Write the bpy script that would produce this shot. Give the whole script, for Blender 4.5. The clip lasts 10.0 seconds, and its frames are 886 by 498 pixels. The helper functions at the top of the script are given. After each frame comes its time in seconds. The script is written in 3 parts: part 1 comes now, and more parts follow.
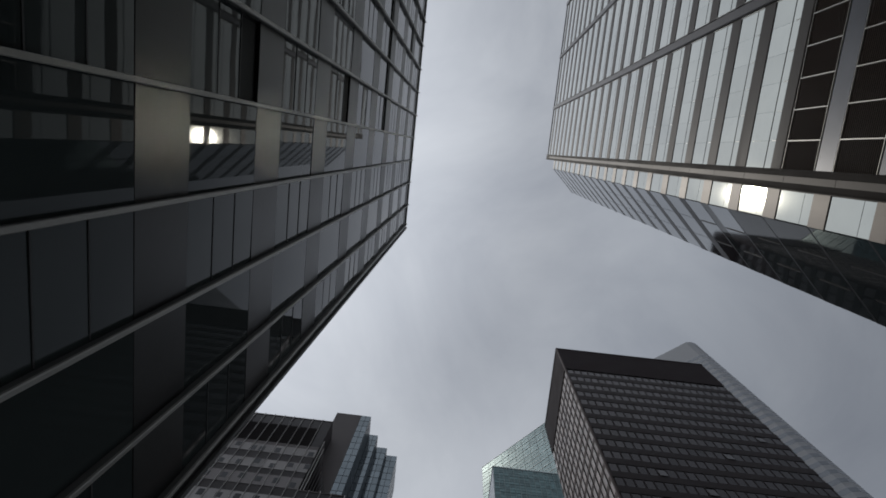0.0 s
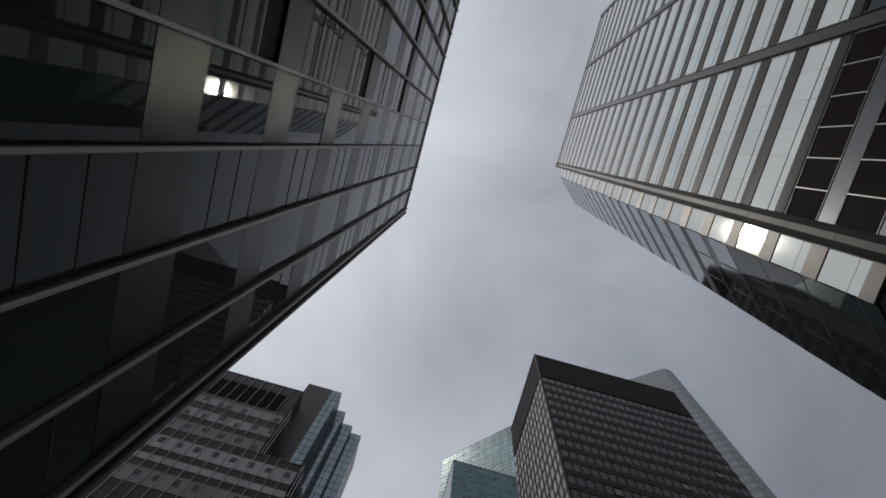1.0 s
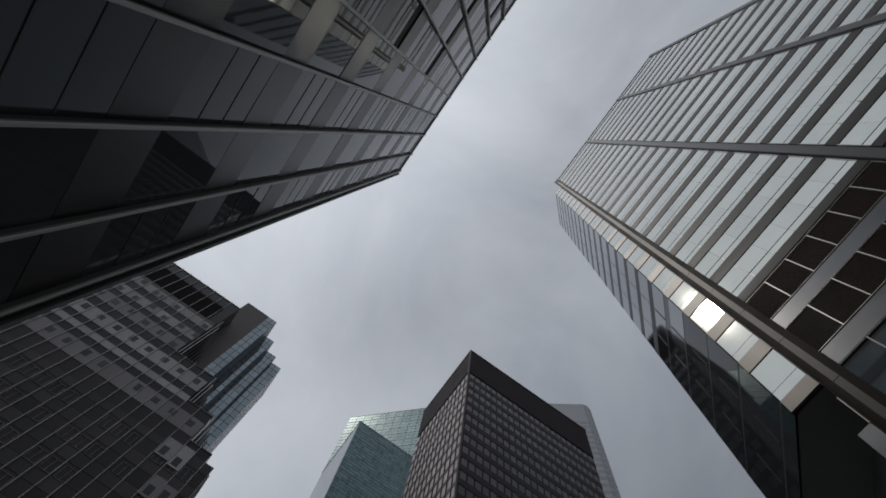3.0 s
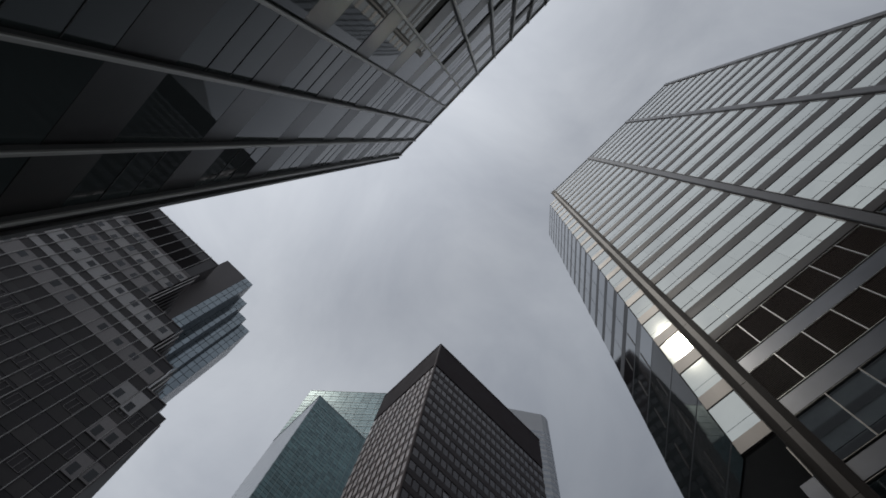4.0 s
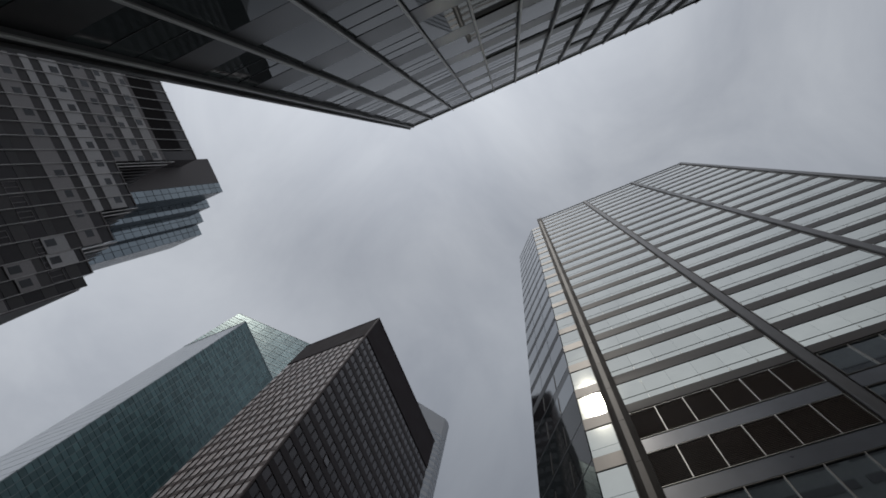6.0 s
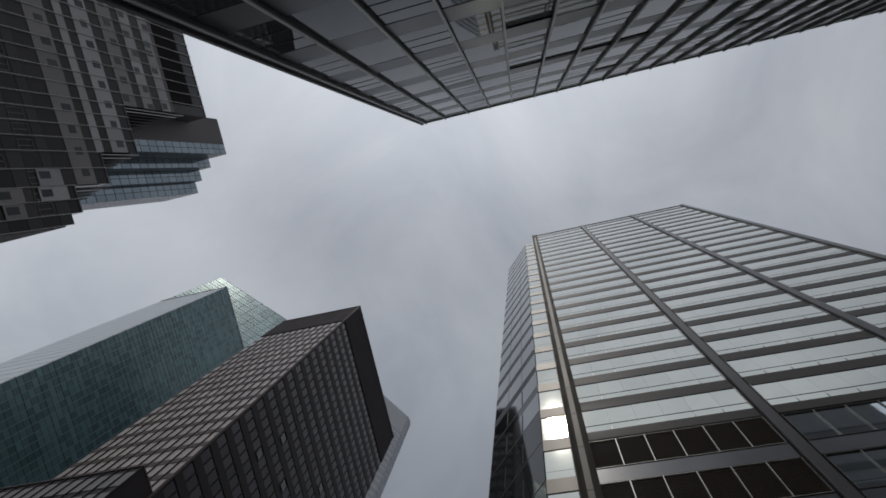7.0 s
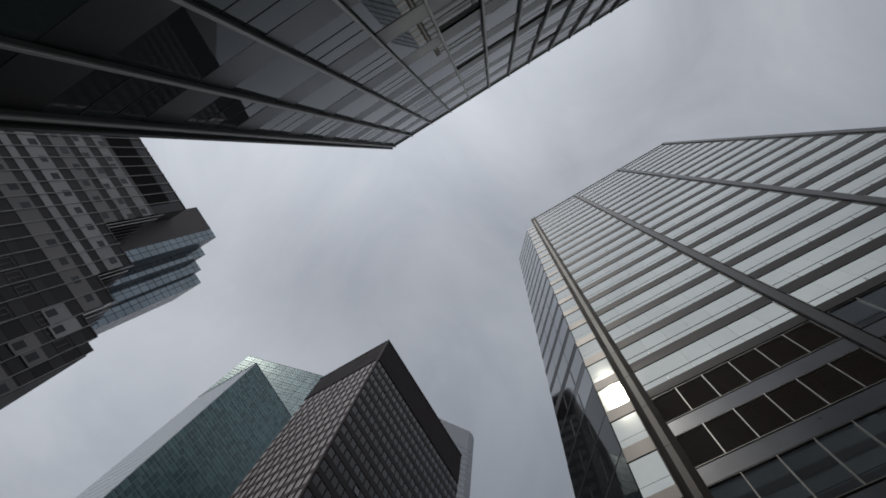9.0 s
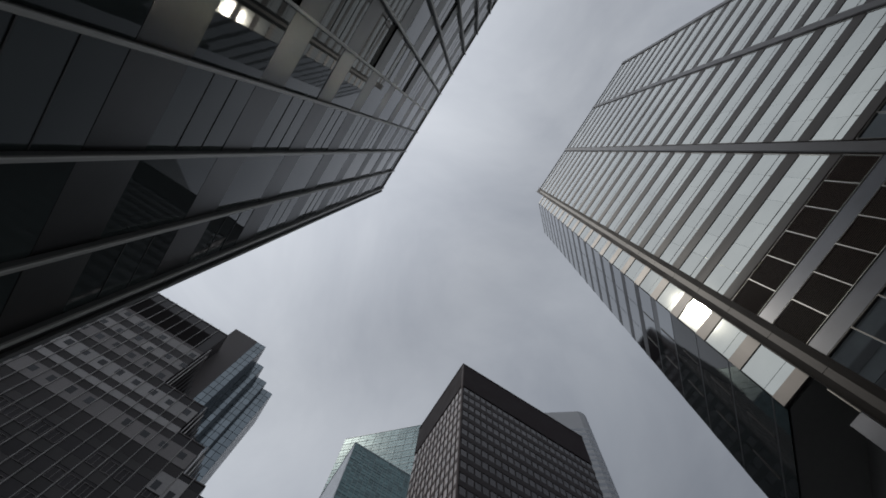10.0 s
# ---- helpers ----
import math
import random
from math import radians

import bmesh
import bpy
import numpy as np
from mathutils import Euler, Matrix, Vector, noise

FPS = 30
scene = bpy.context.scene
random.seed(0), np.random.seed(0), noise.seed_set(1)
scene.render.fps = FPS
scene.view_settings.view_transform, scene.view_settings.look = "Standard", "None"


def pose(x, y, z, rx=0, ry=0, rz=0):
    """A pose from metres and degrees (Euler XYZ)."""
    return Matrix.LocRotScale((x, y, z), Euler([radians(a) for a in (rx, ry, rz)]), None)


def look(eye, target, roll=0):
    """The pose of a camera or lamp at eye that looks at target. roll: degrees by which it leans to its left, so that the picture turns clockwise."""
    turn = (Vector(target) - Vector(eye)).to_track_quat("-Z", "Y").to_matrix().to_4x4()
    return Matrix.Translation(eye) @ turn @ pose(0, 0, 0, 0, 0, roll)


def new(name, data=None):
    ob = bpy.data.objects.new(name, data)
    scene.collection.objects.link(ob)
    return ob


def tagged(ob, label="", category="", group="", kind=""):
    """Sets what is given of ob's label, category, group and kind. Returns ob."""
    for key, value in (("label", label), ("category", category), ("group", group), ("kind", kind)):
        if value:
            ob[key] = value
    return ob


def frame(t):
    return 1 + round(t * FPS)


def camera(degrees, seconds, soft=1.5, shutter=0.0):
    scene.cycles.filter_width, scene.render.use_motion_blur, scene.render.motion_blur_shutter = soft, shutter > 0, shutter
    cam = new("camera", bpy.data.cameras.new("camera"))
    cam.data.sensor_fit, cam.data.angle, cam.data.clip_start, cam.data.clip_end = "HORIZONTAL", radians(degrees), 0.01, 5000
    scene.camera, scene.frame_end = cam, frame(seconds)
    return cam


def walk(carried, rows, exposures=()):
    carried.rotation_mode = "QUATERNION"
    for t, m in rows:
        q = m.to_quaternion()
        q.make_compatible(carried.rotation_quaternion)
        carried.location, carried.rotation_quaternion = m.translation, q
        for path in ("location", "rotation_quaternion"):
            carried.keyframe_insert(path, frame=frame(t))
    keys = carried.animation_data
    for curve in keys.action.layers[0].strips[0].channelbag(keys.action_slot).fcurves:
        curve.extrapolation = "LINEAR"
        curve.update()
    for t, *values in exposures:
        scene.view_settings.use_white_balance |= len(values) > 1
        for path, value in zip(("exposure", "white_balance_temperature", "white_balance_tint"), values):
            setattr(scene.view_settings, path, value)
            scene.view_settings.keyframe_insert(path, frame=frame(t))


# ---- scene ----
# Camera: one standpoint on the pavement of a side street, looking up and turning.
EYE = (0.0, 0.0, 1.6)
TURNS = [
    (0.0, 169.84, -2.92, 84.36),
    (0.2, 169.84, -3.05, 83.22),
    (0.5, 169.89, -3.32, 81.13),
    (0.7, 169.77, -3.58, 79.02),
    (1.0, 169.39, -4.08, 75.31),
    (1.2, 169.40, -4.19, 73.68),
    (1.5, 169.32, -4.41, 71.18),
    (1.7, 169.00, -4.58, 68.72),
    (2.0, 168.80, -4.64, 64.62),
    (2.2, 168.72, -4.71, 62.78),
    (2.5, 168.55, -4.94, 59.98),
    (2.7, 168.55, -5.04, 57.88),
    (3.8, 168.58, -5.77, 47.84),
    (4.0, 168.66, -5.74, 45.46),
    (4.2, 168.83, -5.76, 43.84),
    (4.5, 168.91, -5.88, 41.20),
    (4.7, 169.07, -5.99, 38.54),
    (5.0, 169.25, -6.04, 34.89),
    (5.2, 169.35, -6.21, 33.01),
    (5.5, 169.40, -6.56, 29.11),
    (5.7, 169.50, -6.66, 26.59),
    (6.8, 170.85, -7.56, 14.90),
    (7.0, 171.10, -7.67, 13.21),
    (7.2, 171.32, -7.81, 12.07),
    (7.5, 171.47, -7.97, 10.50),
    (8.0, 171.37, -7.71, 11.21),
    (8.2, 171.20, -7.51, 12.45),
    (8.5, 170.90, -6.93, 17.16),
    (8.7, 170.65, -6.26, 21.96),
    (9.0, 170.29, -5.25, 31.31),
    (9.2, 170.02, -4.92, 36.48),
    (9.5, 169.57, -4.41, 44.91),
    (9.7, 169.54, -3.94, 50.31),
    (10.0, 169.86, -3.26, 57.98),
]
cam = camera(77.44, 10.0, soft=1.7)
walk(cam, [(t, pose(*EYE, a, b, c)) for t, a, b, c in TURNS])

# ---- world and sun: thin overcast, the sun behind the dark building ----
SUN_WAY = Vector((-0.03, -0.5, 1.0)).normalized()
world = bpy.data.worlds.new("overcast_sky")
scene.world = world
world.use_nodes = True
wt = world.node_tree
for n in list(wt.nodes):
    wt.nodes.remove(n)


def wnode(kind, **values):
    n = wt.nodes.new(kind)
    for k, v in values.items():
        n.inputs[k].default_value = v
    return n


w_out = wnode("ShaderNodeOutputWorld")
w_bg = wnode("ShaderNodeBackground", Strength=0.102)
w_sky = wnode("ShaderNodeTexSky")
w_sky.sky_type, w_sky.sun_disc = "NISHITA", False
w_sky.sun_elevation = math.asin(SUN_WAY.z)
w_sky.sun_rotation = math.atan2(SUN_WAY.x, SUN_WAY.y)
w_co = wnode("ShaderNodeTexCoord")
w_map = wnode("ShaderNodeMapping", Scale=(1.0, 1.0, 1.6))
w_n1 = wnode("ShaderNodeTexNoise", Scale=2.6, Detail=8.0, Roughness=0.58, Distortion=0.5)
w_ramp = wt.nodes.new("ShaderNodeValToRGB")
w_ramp.color_ramp.elements[0].position, w_ramp.color_ramp.elements[0].color = 0.28, (3.2, 3.42, 3.82, 1)
w_ramp.color_ramp.elements[1].position, w_ramp.color_ramp.elements[1].color = 0.72, (4.75, 4.98, 5.32, 1)
w_dot = wt.nodes.new("ShaderNodeVectorMath")
w_dot.operation = "DOT_PRODUCT"
w_dot.inputs[1].default_value = SUN_WAY
w_glow = wt.nodes.new("ShaderNodeMapRange")
w_glow.interpolation_type = "SMOOTHSTEP"
for k, v in (("From Min", 0.80), ("From Max", 1.0), ("To Min", 1.0), ("To Max", 1.68)):
    w_glow.inputs[k].default_value = v
w_away = wt.nodes.new("ShaderNodeMapRange")
w_away.interpolation_type = "SMOOTHSTEP"
for k, v in (("From Min", 0.40), ("From Max", 0.76), ("To Min", 0.68), ("To Max", 1.0)):
    w_away.inputs[k].default_value = v
w_both = wt.nodes.new("ShaderNodeMath")
w_both.operation = "MULTIPLY"
w_mul = wt.nodes.new("ShaderNodeVectorMath")
w_mul.operation = "SCALE"
w_mix = wt.nodes.new("ShaderNodeMix")
w_mix.data_type = "RGBA"
w_mix.inputs[0].default_value = 0.92
wl = wt.links.new
wl(w_co.outputs["Generated"], w_map.inputs[0])
wl(w_map.outputs[0], w_n1.inputs["Vector"])
wl(w_n1.outputs[0], w_ramp.inputs[0])
wl(w_co.outputs["Generated"], w_dot.inputs[0])
wl(w_dot.outputs["Value"], w_glow.inputs[0])
w_pow, w_gain = wt.nodes.new("ShaderNodeMath"), wt.nodes.new("ShaderNodeMath")
w_pow.operation, w_gain.operation = "POWER", "MULTIPLY"
w_pow.inputs[1].default_value, w_gain.inputs[1].default_value = 3500.0, 7.0
wl(w_dot.outputs["Value"], w_pow.inputs[0])
wl(w_pow.outputs[0], w_gain.inputs[0])
wl(w_ramp.outputs[0], w_mul.inputs[0])
wl(w_dot.outputs["Value"], w_away.inputs[0])
wl(w_glow.outputs[0], w_both.inputs[0])
wl(w_away.outputs[0], w_both.inputs[1])
wl(w_both.outputs[0], w_mul.inputs["Scale"])
w_warm, w_sum = wt.nodes.new("ShaderNodeVectorMath"), wt.nodes.new("ShaderNodeVectorMath")
w_warm.operation, w_sum.operation = "SCALE", "ADD"
w_warm.inputs[0].default_value = (4.4, 3.95, 3.25)
wl(w_gain.outputs[0], w_warm.inputs["Scale"])
wl(w_warm.outputs[0], w_sum.inputs[0])
wl(w_mul.outputs[0], w_sum.inputs[1])
# the cloud is thicker and bluer to the north, thinner to the west
w_sep = wt.nodes.new("ShaderNodeSeparateXYZ")
w_north, w_west = wt.nodes.new("ShaderNodeMapRange"), wt.nodes.new("ShaderNodeMapRange")
for k, v in (("From Min", 0.12), ("From Max", 0.44), ("To Min", 0.0), ("To Max", 1.0)):
    w_north.inputs[k].default_value = v
for k, v in (("From Min", -0.36), ("From Max", -0.74), ("To Min", 1.0), ("To Max", 1.3)):
    w_west.inputs[k].default_value = v
w_tint = wt.nodes.new("ShaderNodeMix")
w_tint.data_type, w_tint.blend_type = "RGBA", "MULTIPLY"
w_tint.inputs[7].default_value = (0.755, 0.77, 0.795, 1)
w_pale = wt.nodes.new("ShaderNodeVectorMath")
w_pale.operation = "SCALE"
wl(w_co.outputs["Generated"], w_sep.inputs[0])
wl(w_sep.outputs["Y"], w_north.inputs[0])
wl(w_sep.outputs["X"], w_west.inputs[0])
wl(w_north.outputs[0], w_tint.inputs[0])
wl(w_sum.outputs[0], w_tint.inputs[6])
wl(w_tint.outputs[2], w_pale.inputs[0])
wl(w_west.outputs[0], w_pale.inputs["Scale"])
wl(w_sky.outputs[0], w_mix.inputs[6])
wl(w_pale.outputs[0], w_mix.inputs[7])
wl(w_mix.outputs[2], w_bg.inputs[0])
wl(w_bg.outputs[0], w_out.inputs[0])

sun = new("sun", bpy.data.lights.new("sun", "SUN"))
sun.data.energy, sun.data.angle, sun.data.color = 0.35, radians(1.6), (1.0, 0.93, 0.82)
sun.matrix_world = look(SUN_WAY * 300, (0, 0, 0))


# ---- materials ----
def material(name, colour, rough=0.5, metal=0.0, vary=0.15, grain=4.0, stain=0.35, bump=0.0, bump_scale=8.0, piece=0.0, stretch=(1, 1, 1), ior=1.5):
    """Principled surface with fine grain, large stains and a change of tone from piece to piece."""
    m = bpy.data.materials.new(name)
    m.use_nodes = True
    t = m.node_tree
    b = t.nodes["Principled BSDF"]
    b.inputs["Metallic"].default_value = metal
    b.inputs["IOR"].default_value = ior
    co = t.nodes.new("ShaderNodeTexCoord")
    geo = t.nodes.new("ShaderNodeNewGeometry")
    mp = t.nodes.new("ShaderNodeMapping")
    mp.inputs["Scale"].default_value = stretch
    t.links.new(geo.outputs["Position"], mp.inputs[0])
    fine, large = t.nodes.new("ShaderNodeTexNoise"), t.nodes.new("ShaderNodeTexNoise")
    fine.inputs["Scale"].default_value, fine.inputs["Detail"].default_value = grain, 6
    large.inputs["Scale"].default_value, large.inputs["Detail"].default_value = stain, 3
    for n in (fine, large):
        t.links.new(mp.outputs[0], n.inputs["Vector"])
    info = t.nodes.new("ShaderNodeObjectInfo")

    def math_node(op, a, c):
        n = t.nodes.new("ShaderNodeMath")
        n.operation = op
        for i, v in enumerate((a, c)):
            if isinstance(v, (int, float)):
                n.inputs[i].default_value = v
            else:
                t.links.new(v, n.inputs[i])
        return n.outputs[0]

    island = math_node("FRACT", math_node("ADD", info.outputs["Random"], geo.outputs["Random Per Island"]), 0)
    tone = math_node("ADD", math_node("MULTIPLY", fine.outputs[0], vary), math_node("MULTIPLY", large.outputs[0], vary * 1.4))
    tone = math_node("ADD", tone, math_node("MULTIPLY", island, piece))
    tone = math_node("ADD", tone, 1.0 - vary * 1.2 - piece * 0.5)
    rgb = t.nodes.new("ShaderNodeVectorMath")
    rgb.operation = "SCALE"
    rgb.inputs[0].default_value = colour
    t.links.new(tone, rgb.inputs["Scale"])
    t.links.new(rgb.outputs[0], b.inputs["Base Color"])
    t.links.new(math_node("ADD", math_node("MULTIPLY", large.outputs[0], rough * 0.5), rough * 0.75), b.inputs["Roughness"])
    if bump:
        bn = t.nodes.new("ShaderNodeBump")
        bn.inputs["Strength"].default_value = bump
        bn.inputs["Distance"].default_value = 0.05
        wave = t.nodes.new("ShaderNodeTexNoise")
        wave.inputs["Scale"].default_value, wave.inputs["Detail"].default_value = bump_scale, 2
        t.links.new(mp.outputs[0], wave.inputs["Vector"])
        t.links.new(wave.outputs[0], bn.inputs["Height"])
        t.links.new(bn.outputs[0], b.inputs["Normal"])
    return m


M_ASPHALT = material("asphalt", (0.05, 0.05, 0.052), 0.9, vary=0.4, grain=30)
M_PAVING = material("paving", (0.3, 0.29, 0.27), 0.85, vary=0.3, grain=12)
M_KERB = material("kerb_stone", (0.36, 0.35, 0.33), 0.8, vary=0.3, grain=12)
# dark street building
M_L_GLASS = material("smoked_glass", (0.057, 0.069, 0.067), 0.02, 0.0, vary=0.1, grain=2, bump=0.02, bump_scale=0.8, piece=0.3, ior=1.31)
M_L_SPAN = material("dark_steel_panel", (0.03, 0.029, 0.0265), 0.34, 0.55, vary=0.3, grain=6, piece=0.2, bump=0.02, bump_scale=0.7)
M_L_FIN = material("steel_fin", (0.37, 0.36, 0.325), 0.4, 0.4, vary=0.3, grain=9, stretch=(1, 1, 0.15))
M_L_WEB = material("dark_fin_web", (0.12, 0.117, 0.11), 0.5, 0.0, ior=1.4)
M_L_BODY = material("dark_core", (0.06, 0.06, 0.058), 0.6)
M_REAR = material("brown_stucco", (0.5, 0.49, 0.47), 0.7, vary=0.3, grain=2)
# light glass tower
M_R_GLASS = material("coated_glass", (0.45, 0.468, 0.437), 0.045, 1.0, vary=0.08, grain=1.5, bump=0.012, bump_scale=0.7, piece=0.08)
# Low chamfer glass: dark, mottled reflections are put into its colour.
M_R_DIMGLASS = material("dimmed_chamfer_glass", (0.03, 0.037, 0.039), 0.03, 0.0, vary=0.6, grain=1.5, bump=0.02, bump_scale=0.7, piece=0.2, ior=1.27)
M_R_MIRROR = material("dim_coated_glass", (0.52, 0.57, 0.6), 0.03, 1.0, vary=0.2, grain=1.5, bump=0.02, bump_scale=0.6, piece=0.15)
M_R_GREYGLASS = material("grey_glass", (0.26, 0.275, 0.285), 0.05, 1.0, vary=0.12, grain=1.5, bump=0.012, bump_scale=0.7, piece=0.12)
M_R_SPAN = material("brushed_spandrel", (0.105, 0.095, 0.09), 0.45, 0.0, vary=0.25, grain=5, stretch=(0.3, 1, 2), piece=0.12, ior=1.24)
M_R_METAL = material("column_cladding", (0.165, 0.163, 0.168), 0.35, 0.1, vary=0.25, grain=5, stretch=(1, 1, 0.2), piece=0.15, ior=1.22)
M_R_WEB = material("column_web", (0.07, 0.063, 0.06), 0.4, 0.1, vary=0.2, grain=5, stretch=(1, 1, 0.2), piece=0.15, ior=1.22)
M_R_BLUE = material("blue_black_spandrel", (0.13, 0.14, 0.165), 0.3, 0.25, vary=0.3, grain=1.2, stain=0.5, piece=0.1)
M_R_GLOSS = material("dark_gloss_panel", (0.05, 0.05, 0.053), 0.35, 0.0, vary=0.2, grain=1.5, piece=0.15, ior=1.2)
M_R_SLOT = material("dark_column_slot", (0.05, 0.044, 0.042), 0.5, 0.0, ior=1.1)
M_R_FRAME = material("bright_frame", (0.5, 0.5, 0.48), 0.4, 0.6)
M_R_THIN = material("dull_frame", (0.26, 0.25, 0.23), 0.45, 0.5)
M_R_LOUVER = material("louver_slat", (0.17, 0.125, 0.105), 0.6, 0.0, vary=0.3, ior=1.3)
M_R_SHEEN = material("polished_corner_panel", (0.098, 0.088, 0.081), 0.4, 0.4, vary=0.2, grain=5, stretch=(1, 1, 0.2), piece=0.15)
M_R_SOFFIT = material("shaded_soffit", (0.32, 0.325, 0.32), 0.6)
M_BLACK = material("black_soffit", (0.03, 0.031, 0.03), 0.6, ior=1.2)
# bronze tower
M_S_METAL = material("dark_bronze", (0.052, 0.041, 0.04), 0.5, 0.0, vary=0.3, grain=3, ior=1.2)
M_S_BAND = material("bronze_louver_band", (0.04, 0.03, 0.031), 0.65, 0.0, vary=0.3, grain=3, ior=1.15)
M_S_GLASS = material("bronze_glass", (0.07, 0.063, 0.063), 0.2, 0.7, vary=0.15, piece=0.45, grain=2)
# The brighter sky on the side wall is put into these two colours.
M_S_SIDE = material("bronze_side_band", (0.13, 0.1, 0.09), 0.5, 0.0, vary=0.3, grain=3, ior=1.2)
M_S_SKYLIT = material("sky_lit_window", (0.42, 0.35, 0.32), 0.3, 0.0, vary=0.25, piece=0.45, grain=2)
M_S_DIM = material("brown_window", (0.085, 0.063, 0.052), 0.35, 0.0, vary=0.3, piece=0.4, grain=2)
M_S_RAIL = material("bronze_rail", (0.02, 0.017, 0.016), 0.5, 0.0, ior=1.2)
# teal tower
M_T_GLASS = material("teal_glass", (0.16, 0.272, 0.282), 0.28, 0.12, vary=0.3, piece=0.55, grain=0.5, stain=0.06)
M_T_SPAN = material("teal_spandrel", (0.085, 0.15, 0.16), 0.35, 0.0, vary=0.2, piece=0.3)
M_T_LIGHT = material("pale_teal_glass", (0.175, 0.235, 0.24), 0.2, 0.9, vary=0.15, piece=0.3)
M_T_MULL = material("grey_teal_mullion", (0.28, 0.37, 0.375), 0.4, 0.2, vary=0.3, grain=1.0)
M_T_SIDE = material("pale_side_panel", (0.5, 0.525, 0.55), 0.35, 0.6, vary=0.1)
M_T_BAR = material("pale_metal_bar", (0.5, 0.56, 0.56), 0.4, 0.3)
# grey tower
M_G_PANEL = material("pale_aluminium", (0.365, 0.37, 0.38), 0.45, 0.3, vary=0.12)
M_G_GLASS = material("grey_strip_glass", (0.25, 0.265, 0.285), 0.2, 0.5, vary=0.15)
# stepped building
M_B_DARK = material("black_glass", (0.042, 0.037, 0.039), 0.1, 0.0, vary=0.3, piece=0.5, ior=1.25)
M_B_SILL = material("black_brown_sill", (0.05, 0.044, 0.043), 0.35, 0.0, vary=0.4, piece=0.7, ior=1.3)
M_B_PALE = material("pale_grey_panel", (0.37, 0.352, 0.345), 0.5, 0.0, vary=0.4, piece=0.35, stain=0.12)
M_B_DUN = material("dun_panel", (0.21, 0.19, 0.185), 0.5, 0.0, vary=0.4, piece=0.35, stain=0.12)
M_B_PANE = material("dark_window", (0.045, 0.047, 0.052), 0.12, 0.0, vary=0.3, piece=0.9, ior=1.35)
M_B_GREY = material("grey_panel", (0.31, 0.29, 0.28), 0.5, 0.0, vary=0.5, piece=0.6, stain=0.12)
M_B_MID = material("brown_black_panel", (0.043, 0.037, 0.037), 0.4, 0.0, vary=0.4, piece=0.5, ior=1.25)
M_B_MULL = material("pale_mullion", (0.58, 0.55, 0.53), 0.45, 0.0)
M_B_VOID = material("plant_shade_black", (0.024, 0.021, 0.021), 0.8, ior=1.1)
M_B_BROWN = material("brown_cladding", (0.1, 0.083, 0.08), 0.6, 0.0, vary=0.3)
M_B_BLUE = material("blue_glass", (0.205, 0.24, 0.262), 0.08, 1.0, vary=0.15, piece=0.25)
# Same glass on the flanks: their dimmer light is put into the colour.
M_B_BLUESHADE = material("shaded_blue_glass", (0.05, 0.066, 0.084), 0.3, 0.0, vary=0.15, piece=0.25, ior=1.3)
M_B_BLUEHALF = material("half_shaded_blue_glass", (0.13, 0.15, 0.17), 0.25, 0.0, vary=0.15, piece=0.3, ior=1.35)
M_ROOF = material("roof_gravel", (0.2, 0.2, 0.19), 0.9)


# ---- mesh helpers ----
class Shape:
    """Collects boxes and prisms into one mesh."""

    def __init__(self):
        self.v, self.f = [], []

    def box(self, x0, x1, y0, y1, z0, z1):
        n = len(self.v)
        self.v += [(x0, y0, z0), (x1, y0, z0), (x1, y1, z0), (x0, y1, z0), (x0, y0, z1), (x1, y0, z1), (x1, y1, z1), (x0, y1, z1)]
        self.f += [tuple(n + i for i in q) for q in ((0, 3, 2, 1), (4, 5, 6, 7), (0, 1, 5, 4), (1, 2, 6, 5), (2, 3, 7, 6), (3, 0, 4, 7))]
        return self

    def prism(self, plan, z0, z1):
        n, k = len(self.v), len(plan)
        self.v += [(x, y, z0) for x, y in plan] + [(x, y, z1) for x, y in plan]
        self.f += [tuple(n + i for i in reversed(range(k))), tuple(n + k + i for i in range(k))]
        self.f += [(n + i, n + (i + 1) % k, n + k + (i + 1) % k, n + k + i) for i in range(k)]
        return self

    def slab(self, a, b, z0, z1, out, depth):
        """A thin plate along the wall line a to b; out: the wall's outward normal; depth: how far it stands out."""
        (ax, ay), (bx, by), (nx, ny) = a, b, out
        return self.prism([(ax, ay), (ax + nx * depth, ay + ny * depth), (bx + nx * depth, by + ny * depth), (bx, by)], z0, z1)

    def mesh(self, name, mat):
        me = bpy.data.meshes.new(name)
        me.from_pydata(self.v, [], self.f)
        bm = bmesh.new()
        bm.from_mesh(me)
        bmesh.ops.recalc_face_normals(bm, faces=bm.faces)
        bm.to_mesh(me)
        bm.free()
        me.materials.append(mat)
        return me


def part(name, shape, mat, parent, label="", kind=""):
    ob = new(name, shape.mesh(name, mat) if isinstance(shape, Shape) else shape)
    ob.parent = parent
    if parent.type == "EMPTY":
        ob.matrix_parent_inverse = Matrix.Translation(-parent.location)
    return tagged(ob, label=label, kind=kind)


def piece(name, me, parent, m):
    ob = new(name, me)
    ob.parent = parent
    if parent.type == "EMPTY":
        ob.matrix_parent_inverse = Matrix.Translation(-parent.location)
    ob.matrix_basis = m
    return ob


def thing(name, place, label, category, group="", kind=""):
    ob = new(name)
    ob.location = place
    ob.empty_display_size = 2
    tagged(ob, label, category, group, kind)
    return ob


